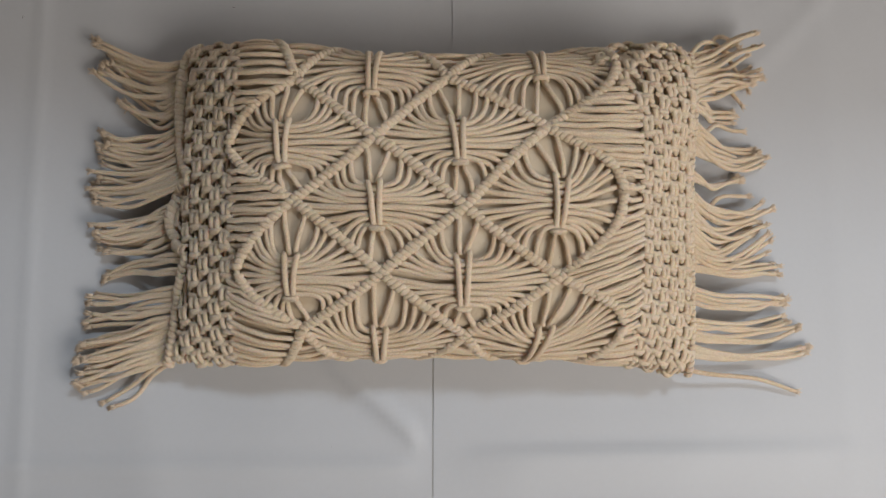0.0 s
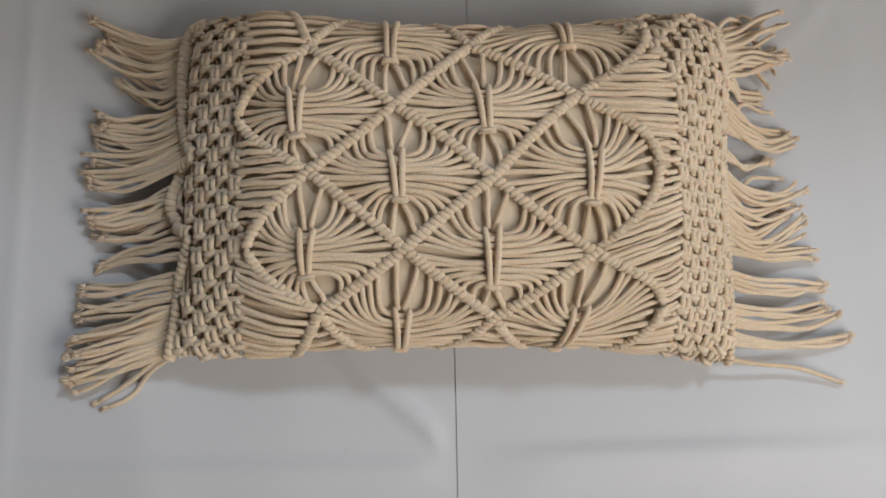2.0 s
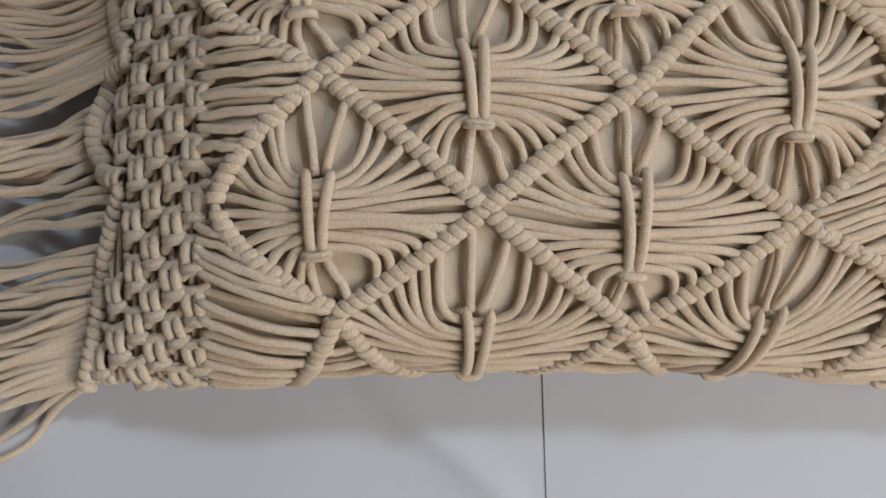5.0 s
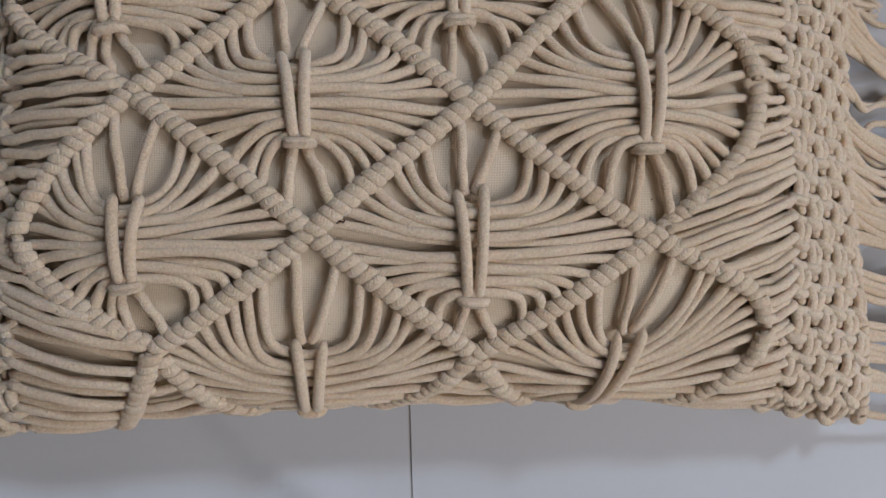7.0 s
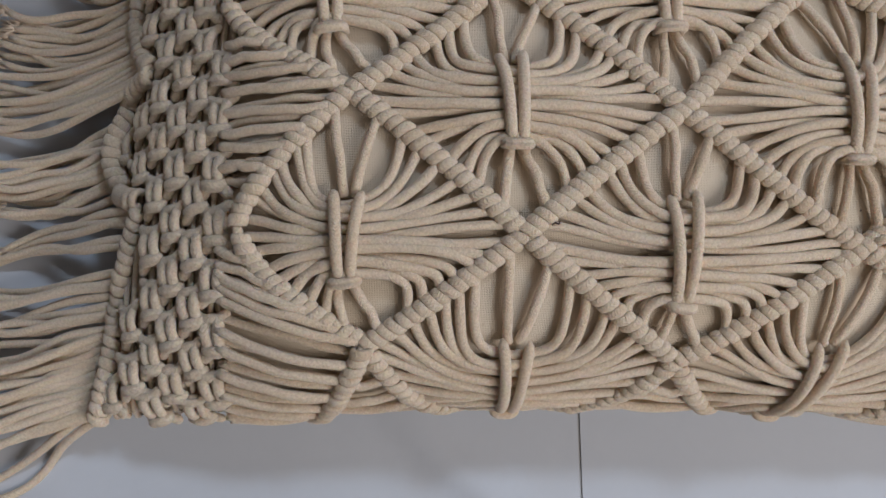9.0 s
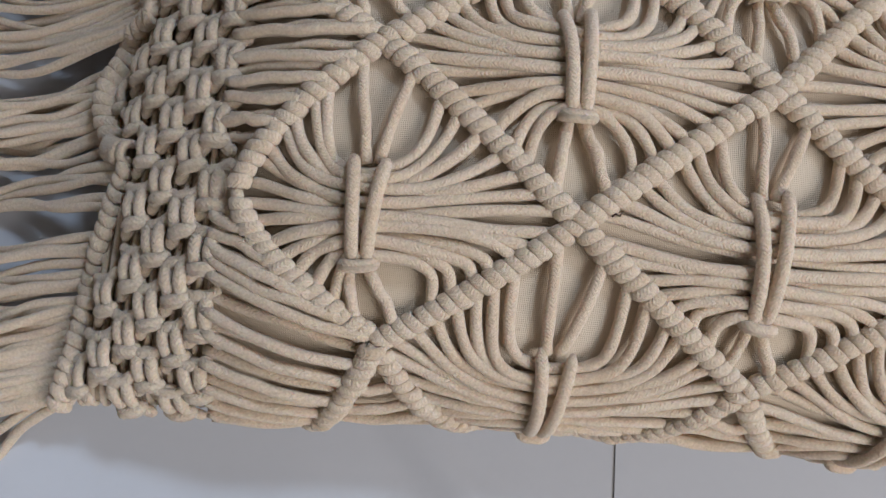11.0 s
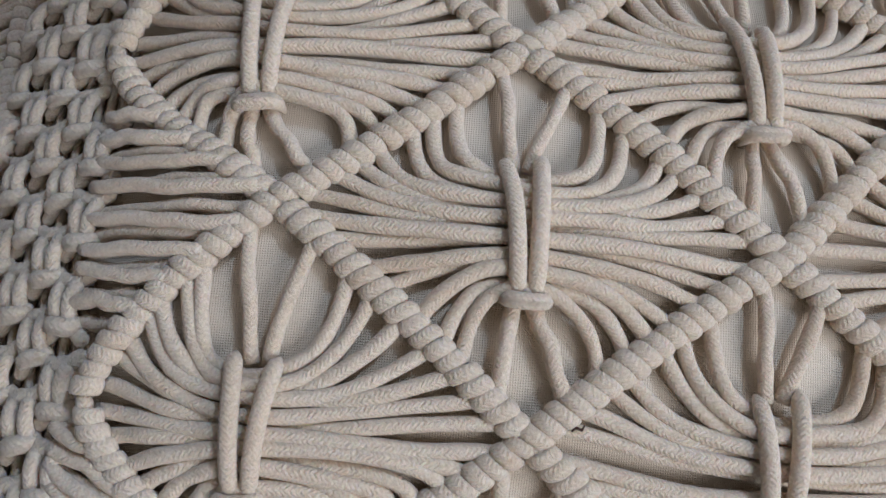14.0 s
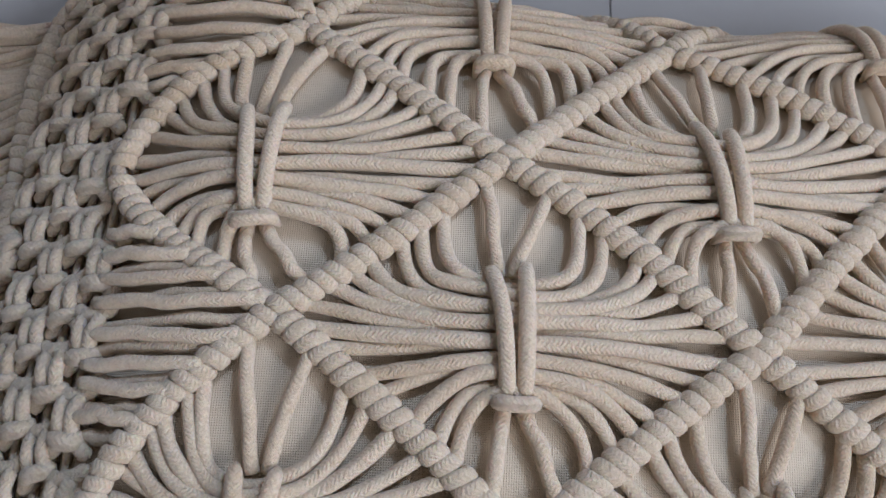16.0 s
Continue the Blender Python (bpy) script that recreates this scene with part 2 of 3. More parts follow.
def sheet(name, outer, side, relief, label):
    """A sheet of paper with its creases and thickness; its inner rim follows the seam."""
    q0, q1, step = -0.75, 0.62, 0.006
    nx, ny = 130, int((q1 - q0) / step) + 1
    v, f = [], []
    for j in range(ny):
        q = q0 + (q1 - q0) * j / (ny - 1)
        inner = seam(q) + side * (0.00085 - 0.0040 * smooth_step(0.0, 0.16, q))
        for i in range(nx):
            u = i / (nx - 1)
            p = (inner + (outer - inner) * u) if side > 0 else (outer + (inner - outer) * u)
            v.append((CX + p, CY + q, relief(p, q)))
    k = len(v)
    v += [(x, y, z - 0.0006) for x, y, z in v]
    for j in range(ny - 1):
        for i in range(nx - 1):
            a = j * nx + i
            f.append((a, a + 1, a + nx + 1, a + nx))
            f.append((k + a, k + a + nx, k + a + nx + 1, k + a + 1))
    rim = [i for i in range(nx)] + [j * nx + nx - 1 for j in range(1, ny)] + [(ny - 1) * nx + i for i in range(nx - 2, -1, -1)] + [j * nx for j in range(ny - 2, 0, -1)]
    e, n = len(v), len(rim)
    v += [v[a] for a in rim] + [v[k + a] for a in rim]
    for i in range(n):
        j = (i + 1) % n
        f.append((e + i, e + n + i, e + n + j, e + j))
    return tagged(new(name, mesh(name, v, f, PAPER)), label, "paper sheet", group="paper sheets under the cushion")


def ridge_of(d, width, height):
    return height * math.exp(-(d / width) ** 2)


def waves(p, q):
    return 0.0022 * noise.noise((p * 4, q * 5, 0.5)) + 0.0008 * noise.noise((p * 13, q * 16, 4.5))


def left_relief(p, q):
    z = 0.0013 + waves(p, q)
    z += ridge_of(q + 0.262 + 0.01 * p, 0.011, 0.0040) * smooth_step(-0.006, -0.05, p) + ridge_of(p + 0.425 + 0.02 * q, 0.006, 0.0014)
    d = (p + 0.006) * 0.66 + (q + 0.245) * 0.75
    z += ridge_of(d, 0.010, 0.0055) * smooth_step(-0.16, -0.09, p) * smooth_step(-0.01, -0.03, p)
    z += ridge_of(p + 0.30 + 0.15 * (q + 0.2), 0.03, 0.002)
    return max(z, 0.0)


def right_relief(p, q):
    z = 0.0013 + waves(p, q)
    d = q + 0.250 - 0.01 * p
    z += ridge_of(d, 0.008 if d > 0 else 0.024, 0.0060) * smooth_step(0.55, 0.2, p) * smooth_step(-0.004, 0.11, p)
    z += ridge_of(p - 0.44, 0.012, 0.0007)
    return max(z, 0.0)


def far_fold(p, q):
    d = (p - 0.40) * 0.7 - (q - 0.22) * 0.7
    return ridge_of(d, 0.012, 0.0016) * smooth_step(0.24, 0.30, p) * smooth_step(0.05, 0.12, q)


sheet("paper_sheet", -0.80, -1, left_relief, "white paper sheet with a diagonal crease beneath the cushion")
sheet("paper_sheet", 0.80, 1, lambda p, q: right_relief(p, q) + far_fold(p, q) + 0.0012 * smooth_step(0.06, 0.14, q), "white paper sheet with a long soft fold beneath the cushion")


def lint(p, q, size, angle, z=0.0035, label="tiny dark speck of lint lying on the white paper"):
    s = Shape().tube([(-size, 0, 0), (-size * 0.3, size * 0.35, 0.0003), (size * 0.4, -size * 0.2, 0.0003), (size, 0.3 * size, 0)], [size * 0.14, size * 0.26, size * 0.22, size * 0.12], 6)
    ob = new("lint_speck", s.done("lint_speck", SPECK))
    ob.matrix_basis = pose(CX + p, CY + q, z, 0, 0, angle)
    tagged(ob, label, "lint", group="specks on the paper")


for p, q, size, angle in ((-0.225, 0.231, 0.0012, 20), (-0.448, 0.214, 0.0013, 70), (-0.28, -0.246, 0.0009, 40), (-0.11, -0.24, 0.0007, 10)):
    lint(p, q, size, angle)

# ---- macrame cushion ----
cushion = tagged(new("macrame_cushion"), "cream cotton macrame cushion with fringed ends lying on white paper", "cushion")


def cover_mesh():
    NP, NT = 70, 72
    v, f = [], []
    for i in range(NP + 1):
        p = -END + 2 * END * i / NP
        for k in range(NT):
            v.append(body(p, (k / NT * 2 * math.pi - math.pi) * 0.155))
    for i in range(NP):
        for k in range(NT):
            k2 = (k + 1) % NT
            f.append((i * NT + k, (i + 1) * NT + k, (i + 1) * NT + k2, i * NT + k2))
    f.append(tuple(range(NT)))
    f.append(tuple(NP * NT + k for k in range(NT))[::-1])
    return mesh("cover", v, f, COVER)


part("cover", cover_mesh(), cushion, "ivory woven cotton cushion cover")

DEG = math.pi / 180 * 0.155


def at_q(p, q):
    b = half_depth(p, q)
    return (p, 0.155 * math.asin(max(-0.999, min(0.999, q / b))))


NODE = {
    "A1": at_q(-0.144, 0.113), "A2": at_q(0.002, 0.116),
    "B1": at_q(-0.068, 0.053), "B2": at_q(0.096, 0.066),
    "C1": at_q(-0.142, -0.006), "C2": at_q(0.017, -0.012),
    "D1": at_q(-0.060, -0.072), "D2": at_q(0.107, -0.074),
    "E1": at_q(-0.133, -0.120), "E2": at_q(0.019, -0.125),
    "L1": at_q(-0.201, 0.050), "L2": at_q(-0.190, -0.067),
    "R1": at_q(0.165, 0.004), "R2": at_q(0.169, -0.116), "R0": at_q(0.166, 0.130),
    "Z1": (-0.068, 108 * DEG), "Z2": (0.092, 112 * DEG), "L0": (-0.190, 112 * DEG),
    "F1": (-0.060, -112 * DEG), "F2": (0.085, -125 * DEG), "L3": (-0.178, -128 * DEG),
    "Y1": (-0.140, 155 * DEG), "Y2": (0.006, 158 * DEG), "G1": (-0.135, -158 * DEG), "G2": (0.018, -160 * DEG),
}
NODE = {k: np.array(v) for k, v in NODE.items()}
TIPS = {"L1", "L2", "R0", "R1", "R2"}


def edge(a, b, n=60):
    """The line of a knotted ridge between two crossings; it rounds off at the outer tips."""
    if b in TIPS:
        return edge(b, a, n)[::-1]
    if a not in TIPS and a > b:
        return edge(b, a, n)[::-1]
    A, B = NODE[a], NODE[b]
    if a in TIPS:
        out = np.array((-1.0 if a[0] == "L" else 1.0, 0.0))
        d = B - A
        if a[0] == "L":
            return bezier(A, A + np.array((0.004, d[1] * 0.42)), B - d * 0.32 + out * 0.005, B, n)
        return bezier(A, A + np.array((0.0, max(-0.040, min(0.040, d[1] * 0.60)))) + out * 0.001, B - d * 0.30 + out * 0.009, B, n)
    d = B - A
    side = np.array((-d[1], d[0])) * 0.03 * math.sin(A[0] * 60 + B[1] * 40)
    return bezier(A, A + d / 3 + side, A + 2 * d / 3 + side, B, n)


def along(path, t):
    x = t * (len(path) - 1)
    i = min(int(x), len(path) - 2)
    return path[i] + (path[i + 1] - path[i]) * (x - i)


# a hitch: a band of cord wrapped over the ridge's core
def hitch_mesh(width, r_along, lean, seed):
    n, sides, r = 13, 12, random.Random(seed)
    v, f, uv = [], [], []
    for i in range(n):
        a = math.pi * (-0.22 + 1.44 * i / (n - 1))
        w = np.array((0.0, math.cos(a), math.sin(a)))
        o = np.array((math.cos(a) * lean, math.cos(a) * width, -0.0008 + math.sin(a) * 0.0032))
        fat = 1.0 + 0.03 * math.sin(a * 2 + r.uniform(0, 6))
        for k in range(sides):
            b = 2 * math.pi * k / sides
            cx, cy = math.cos(b), math.sin(b)
            cx, cy = math.copysign(abs(cx) ** 0.72, cx), math.copysign(abs(cy) ** 0.95, cy)
            v.append(o + np.array((1.0, 0, 0)) * cx * r_along * fat + w * cy * 0.0019)
            uv.append((a * 0.005, k / sides))
    for i in range(n - 1):
        for k in range(sides):
            k2 = (k + 1) % sides
            f.append((i * sides + k, (i + 1) * sides + k, (i + 1) * sides + k2, i * sides + k2))
    f += [tuple(range(sides)), tuple((n - 1) * sides + k for k in range(sides))[::-1]]
    return mesh("hitch_knot", v, f, KNOT, uv)


HITCHES = [hitch_mesh(0.0042, 0.0034, 0.0014, 1), hitch_mesh(0.0045, 0.0032, 0.0019, 2), hitch_mesh(0.0040, 0.0034, 0.0011, 3), hitch_mesh(0.0044, 0.0033, 0.0016, 4)]


def ridge(name, path, pitch, scale, h, flip=1.0, label="", trim=0.0):
    hs = np.full(len(path), h) if np.isscalar(h) else h
    P = lay(path, hs)
    core = part(name, Shape().tube(P[::3], 0.0030 * scale, 8).done(name, KNOT), cushion, label)
    d = np.concatenate([[0], np.cumsum(np.linalg.norm(np.diff(P, axis=0), axis=1))])
    n = max(3, int(round((d[-1] - 2 * trim) / pitch)))
    for i in range(n):
        w = trim + (i + 0.5) / n * (d[-1] - 2 * trim)
        x = np.interp(w, d, np.arange(len(P)))
        k = min(int(x), len(P) - 2)
        uv = path[k] + (path[k + 1] - path[k]) * (x - k)
        dv = Vector(P[min(k + 2, len(P) - 1)] - P[max(k - 1, 0)])
        ax, ay, nn = (Vector(c) for c in basis(*uv))
        ay = nn.cross(ax)
        ang = math.atan2(dv.dot(ay), dv.dot(ax)) + radians(rng.uniform(-6, 6))
        m = seat_on(uv[0], uv[1], hs[k] + rng.uniform(-0.0004, 0.0006), ang, scale * rng.uniform(0.95, 1.07))
        if flip < 0:
            m = m @ Matrix.Diagonal((1, -1, 1, 1))
        part("hitch_knot", HITCHES[rng.randrange(4)], core, "", m)
    return core


EDGES = ("A1 L1|L1 C1|C1 L2|L2 E1|E1 L3|L0 A1|A1 B1|B1 C1|C1 D1|D1 E1|A2 B1|B1 C2|C2 D1|D1 E2|A2 B2|B2 C2|C2 D2|D2 E2|R0 B2|B2 R1|R1 D2|D2 R2|"
         "R2 F2|E1 F1|E2 F1|E2 F2|A1 Z1|A2 Z1|A2 Z2|R0 Z2|Z1 Y1|Z1 Y2|Z2 Y2|F1 G1|F1 G2|F2 G2")
for pair in EDGES.split("|"):
    a, b = pair.split()
    line = edge(a, b)
    # of two ridges that cross, one runs through and the other ends short of it
    rising = (NODE[b] - NODE[a])[0] * (NODE[b] - NODE[a])[1] > 0
    raised = np.full(len(line), 0.0085 if b == "L3" or a == "L0" else 0.0052)
    for end in (a, b):
        if end[0] in "LR":
            raised += 0.0042 * np.exp(-(np.linalg.norm(line - NODE[end], axis=1) / (0.022 if end[0] == "L" else 0.032)) ** 2)
    ridge("knotted_ridge", line, 0.0052, 0.84, raised, 1 if NODE[a][0] < NODE[b][0] else -1, "", 0.0 if rising else 0.0042)

CR = 0.0025


def wander(path, amount=0.0008):
    """Lets a cord stray a little from its line, least at its ends."""
    a, b, f = rng.uniform(0, 6), rng.uniform(0, 6), rng.uniform(5, 9)
    u = np.linspace(0, 1, len(path))
    off = amount * np.sin(u * math.pi) * (np.sin(u * f + a) + 0.6 * np.sin(u * f * 2.3 + b))
    return path + np.stack([off * 0.3, off], axis=1)


def jit(k):
    return np.array((rng.gauss(0, k), rng.gauss(0, k)))


def fan(T, L, B, R, top=None, low=None, bellies=(1.0, 1.0, 1.0, 1.0), counts=(7, 7)):
    """The gathered cords of one diamond, held by a tie that runs from top to low.

    bellies: how far the cords swing out, upper left, upper right, lower left, lower right."""
    mean = (NODE[L] + NODE[R] + NODE[T] + NODE[B]) / 4
    top = np.array(top) if top is not None else mean + np.array((-0.001, 0.026))
    low = np.array(low) if low is not None else mean + np.array((0.001, -0.026))
    c, axis = (top + low) / 2, top - low
    tl, tr, bl, br = edge(L, T), edge(R, T), edge(L, B), edge(R, B)
    tie = Shape()
    legs = []
    for sgn in (-1, 1):
        a = top + np.array((sgn * rng.uniform(0.0056, 0.0090), rng.uniform(-0.002, 0.002)))
        b = low + np.array((sgn * 0.0027, 0.0015))
        sway = rng.uniform(-0.0012, 0.0012)
        path = bezier(a, a + (b - a) * 0.33 + np.array((-sgn * 0.0016 + sway, 0)), a + (b - a) * 0.7 + np.array((-sgn * 0.0004, 0)), b, 24)
        u = np.linspace(0, 1, 24)
        legs.append(lay(path, 0.0020 + 0.0106 * np.clip(np.sin(0.05 + u * 2.9), 0, 1) ** 0.45))
    bridge = bezier(legs[0][-1], legs[0][-1] * 0.7 + legs[1][-1] * 0.3, legs[0][-1] * 0.3 + legs[1][-1] * 0.7, legs[1][-1], 5)[1:-1]
    whole = np.concatenate([legs[0], bridge, legs[1][::-1]])
    tie.tube(whole, round_ends(len(whole), 0.0028, 2), 10)
    w = np.linspace(-1, 1, 15)
    tip = rng.uniform(-0.0008, 0.0008)
    loop = [low + np.array((x * 0.0070, -0.0012 + tip * x - 0.0009 * (1 - x * x))) for x in w]
    tie.tube(lay(loop, 0.0018 + 0.0088 * np.sqrt(np.clip(1 - w ** 4, 0, 1))), round_ends(15, 0.0027, 2), 10)
    holder = part("tie", tie.done("tie", CORD), cushion, "vertical double cord tie gathering a fan")

    def cord(path, hs):
        part("cord", Shape().tube(lay(wander(path, 0.0009), hs), CR * rng.uniform(0.94, 1.08) * (1 + 0.05 * np.sin(np.arange(len(path)) * rng.uniform(0.7, 1.3) + rng.uniform(0, 6))), 9).done("cord", CORD), holder)

    # cords leave the upper sides downwards and bend into the tie; those of the lower sides rise and bend alike
    for upper, lt, rt, n in ((1, tl, tr, counts[0]), (-1, bl, br, counts[1])):
        for k in range(n):
            f = k / (n - 1)
            reach = (0.02 + 0.30 * f) if upper > 0 else -(0.07 + 0.36 * f)
            mid = c + axis * reach + jit(0.0006)
            halves = []
            for side, line in enumerate((lt, rt)):
                t = 0.06 + (0.64 if upper > 0 else 0.68) * f ** 0.95 + rng.uniform(-0.022, 0.022)
                p0 = along(line, min(0.76, max(0.05, t)))
                d = mid - p0
                w = bellies[(0 if upper > 0 else 2) + side]
                bend = min(1.0, (0.15 + 0.85 * f) * w)
                out = 0.40 + 0.34 * bend
                p1 = p0 + np.array((d[0] * (0.36 - 0.34 * bend), d[1] * (0.22 + 0.62 * bend))) + jit(0.0011)
                p2 = mid - np.array((d[0] * min(out * max(w, 0.8), 1.02), -0.0016 * upper * f * w)) + jit(0.0009)
                halves.append(bezier(p0, p1, p2, mid, 18))
            path = np.concatenate([halves[0], halves[1][::-1][1:]])
            u = np.linspace(0, 1, len(path))
            peak = 0.0034 + (0.0042 if (k + (upper < 0)) % 2 else 0.0006) * np.exp(-((u - 0.5) / 0.22) ** 2) + 0.0022 * np.sin(u * math.pi * 2) ** 2 * rng.random()
            cord(path, peak)
        # the pair from the corner to the tie
        for line, sgn in ((lt, 1), (rt, -1)):
            p0 = along(line, 0.87 + rng.uniform(-0.04, 0.04))
            end = (top if upper > 0 else low) + np.array((-sgn * 0.0024, -0.003 if upper > 0 else 0.001))
            q = bezier(p0, p0 + np.array((sgn * 0.001, -upper * 0.010)) + jit(0.0016), end + np.array((-sgn * rng.uniform(0.0005, 0.0030), upper * 0.011)) + jit(0.0012), end, 18)
            cord(q, 0.0030 + 0.0022 * np.sin(np.linspace(0, 3.14, 18)))


fan("A1", "L1", "C1", "B1", at_q(-0.153, 0.071), at_q(-0.151, 0.026))
fan("C1", "L2", "E1", "D1", at_q(-0.141, -0.053), at_q(-0.142, -0.092), (1.0, 0.8, 0.9, 1.45))
fan("Z1", "A1", "B1", "A2", (-0.070, 70 * DEG), at_q(-0.071, 0.096), (0.9, 0.9, 1.35, 1.35))
fan("B1", "C1", "D1", "C2", at_q(-0.067, 0.012), at_q(-0.064, -0.031), (1.2, 1.2, 0.85, 0.85))
fan("D1", "E1", "F1", "E2", at_q(-0.062, -0.117), (-0.061, -83 * DEG), (1.25, 1.15, 0.8, 0.8))
fan("A2", "B1", "C2", "B2", at_q(0.009, 0.074), at_q(0.012, 0.029))
fan("C2", "D1", "E2", "D2", at_q(0.015, -0.053), at_q(0.016, -0.100), (0.85, 1.1, 1.15, 1.25))
fan("Z2", "A2", "B2", "R0", (0.090, 74 * DEG), at_q(0.093, 0.116))
fan("B2", "C2", "D2", "R1", at_q(0.107, 0.020), at_q(0.103, -0.032), (0.9, 0.55, 1.0, 0.9))
fan("D2", "E2", "F2", "R2", at_q(0.096, -0.116), (0.080, -84 * DEG), (1.0, 0.4, 0.8, 0.7))


def loose_cords(T, L, B, R, count):
    """Cords that run straight across a diamond on the cushion's rim."""
    for lt, rt in ((edge(L, T), edge(R, T)), (edge(L, B), edge(R, B))):
        for k in range(count):
            t = 0.06 + 0.80 * (k + 0.5) / count
            a, b = along(lt, t), along(rt, t)
            sag = np.array((0, rng.uniform(-0.006, 0.002)))
            path = wander(bezier(a, a + (b - a) * 0.3 + sag + jit(0.002), a + (b - a) * 0.7 + sag + jit(0.002), b, 20), 0.0012)
            u = np.linspace(0, 1, 20)
            part("rim_cord", Shape().tube(lay(path, 0.0036 + 0.0050 * np.sin(u * math.pi) * rng.random()), CR * rng.uniform(0.96, 1.05), 9).done("rim_cord", CORD), cushion)


for corners in ("Y1 L0 A1 Z1", "Y2 Z1 A2 Z2", "E1 L3 G1 F1", "E2 F1 G2 F2"):
    loose_cords(*corners.split(), 7)

# straight cords between the outer ridges and the end panels
PANEL_L, PANEL_R = -0.199, 0.186


def side_cords(a, b, edge_p, count):
    line = edge(a, b)
    for k in range(count):
        t = (k + 0.7 + rng.uniform(-0.22, 0.22)) / (count + 0.4)
        e = along(line, t)
        gap = abs(e[0] - edge_p)
        if gap < (0.015 if edge_p < 0 else 0.006):
            continue
        # the cords leave the panel in pairs
        s0 = e[1] + 0.007 * max(0.0, min(1.0, -e[1] / 0.09)) + (0.0012 if k % 2 else -0.0012) + rng.uniform(-0.0012, 0.0012)
        if edge_p < 0:
            s0 += 0.42 * gap * smooth_step(-0.06, -0.11, e[1])
        if edge_p > 0 and s0 > 0.085:
            edge_p = PANEL_R - 0.5 * (s0 - 0.085)
        if edge_p > 0:
            s0 += 0.38 * gap * smooth_step(0.03, -0.03, e[1])
        a0 = np.array((edge_p + (-0.002 if edge_p < 0 else 0.002), s0))
        sag = np.array((0.0, -0.001 + rng.gauss(0, 0.0018)))
        path = wander(bezier(a0, a0 + (e - a0) * 0.35 + sag, a0 + (e - a0) * 0.7 + sag + jit(0.001), e, 16), 0.0007)
        u = np.linspace(0, 1, 16)
        part("side_cord", Shape().tube(lay(path, 0.0036 + (0.0030 if k % 2 else 0.0) + 0.0030 * np.sin(u * math.pi) * rng.uniform(0.1, 1)), CR * rng.uniform(0.94, 1.04), 9).done("side_cord", CORD), cushion)


for a, b in (("L0", "A1"), ("A1", "L1"), ("L1", "C1"), ("C1", "L2"), ("L2", "E1"), ("E1", "L3")):
    side_cords(a, b, PANEL_L, 22 if "0" in a or "3" in b else 12)
for a, b in (("R0", "Z2"), ("R0", "B2"), ("B2", "R1"), ("R1", "D2"), ("D2", "R2"), ("R2", "F2")):
    side_cords(a, b, PANEL_R, 20 if "F" in b or "Z" in b else 14)


# end panels of alternating square knots
def smooth_line(points, n):
    """A smooth line through a few points."""
    P = np.array(points, dtype=float)
    u = np.linspace(0, len(P) - 1, n)
    k = np.clip(u.astype(int), 0, len(P) - 2)
    f = (u - k)[:, None]
    a, b, c, d = P[np.clip(k - 1, 0, len(P) - 1)], P[k], P[k + 1], P[np.clip(k + 2, 0, len(P) - 1)]
    return 0.5 * (2 * b + (c - a) * f + (2 * a - 5 * b + 4 * c - d) * f ** 2 + (3 * b - a - 3 * c + d) * f ** 3)


def knot_mesh(seed, flat=1.0):
    r = random.Random(seed)
    s = Shape()
    j = lambda: r.uniform(-0.0006, 0.0006)
    x0, x1, sp = 0.0029 + j(), 0.0029 + j(), 0.0004 + j()
    s.tube(smooth_line([(-0.0094, -0.0112, 0.0008), (-0.0050, -0.0078, 0.0014), (-x0 + sp, -0.0040, 0.0036), (-x0, 0.0012, 0.0056), (-x0 - sp, 0.0058, 0.0036), (-0.0016, 0.0078, 0.0002),
                        (0.0016, 0.0078, 0.0002), (x1 + sp, 0.0058, 0.0036), (x1, 0.0012, 0.0056), (x1 - sp, -0.0040, 0.0036), (0.0050, -0.0078, 0.0014), (0.0094, -0.0112, 0.0008)], 40), round_ends(40, 0.0030, 2), 8)
    s.tube(smooth_line([(-0.0052, -0.0044, -0.0002), (-0.0040, -0.0060 + j(), 0.0044), (0, -0.0066 + j(), 0.0062), (0.0040, -0.0060 + j(), 0.0044), (0.0052, -0.0044, -0.0002)], 15), round_ends(15, 0.0031, 2), 9)
    s.tube(smooth_line([(-0.0092, 0.0114, 0.0006), (-0.0044, 0.0084, 0.0022), (0, 0.0080 + j(), 0.0032), (0.0044, 0.0084, 0.0022), (0.0092, 0.0114, 0.0006)], 15), round_ends(15, 0.0028, 2), 8)
    s.v = [np.array((x, y, z * flat)) for x, y, z in s.v]
    return s.done("square_knot", KNOT)


KNOTS = [knot_mesh(i, 0.68) for i in range(4)]
FLAT_KNOTS = [knot_mesh(i + 10, 0.82) for i in range(4)]


PANEL_END = 0.2485
SCALLOPS = ((0.027, 0.163, 0.022), (-0.046, 0.024, 0.027), (-0.160, -0.050, 0.023))


def left_rim(s):
    """The scalloped outline of the open end."""
    for lo, hi, out in SCALLOPS:
        a, b = at_q(-0.258, lo)[1], at_q(-0.258, hi)[1]
        if a <= s <= b:
            u = (s - a) / (b - a)
            if lo < -0.15:
                return -0.247 - out * math.sin((1 - u) * math.pi / 2) ** 0.8
            return -0.245 - out * math.sin(u * math.pi) ** 0.6
    return -0.250


TIP_LINES = np.concatenate([edge(*pair.split()) for pair in ("A1 L1", "L1 C1", "C1 L2", "L2 E1")])


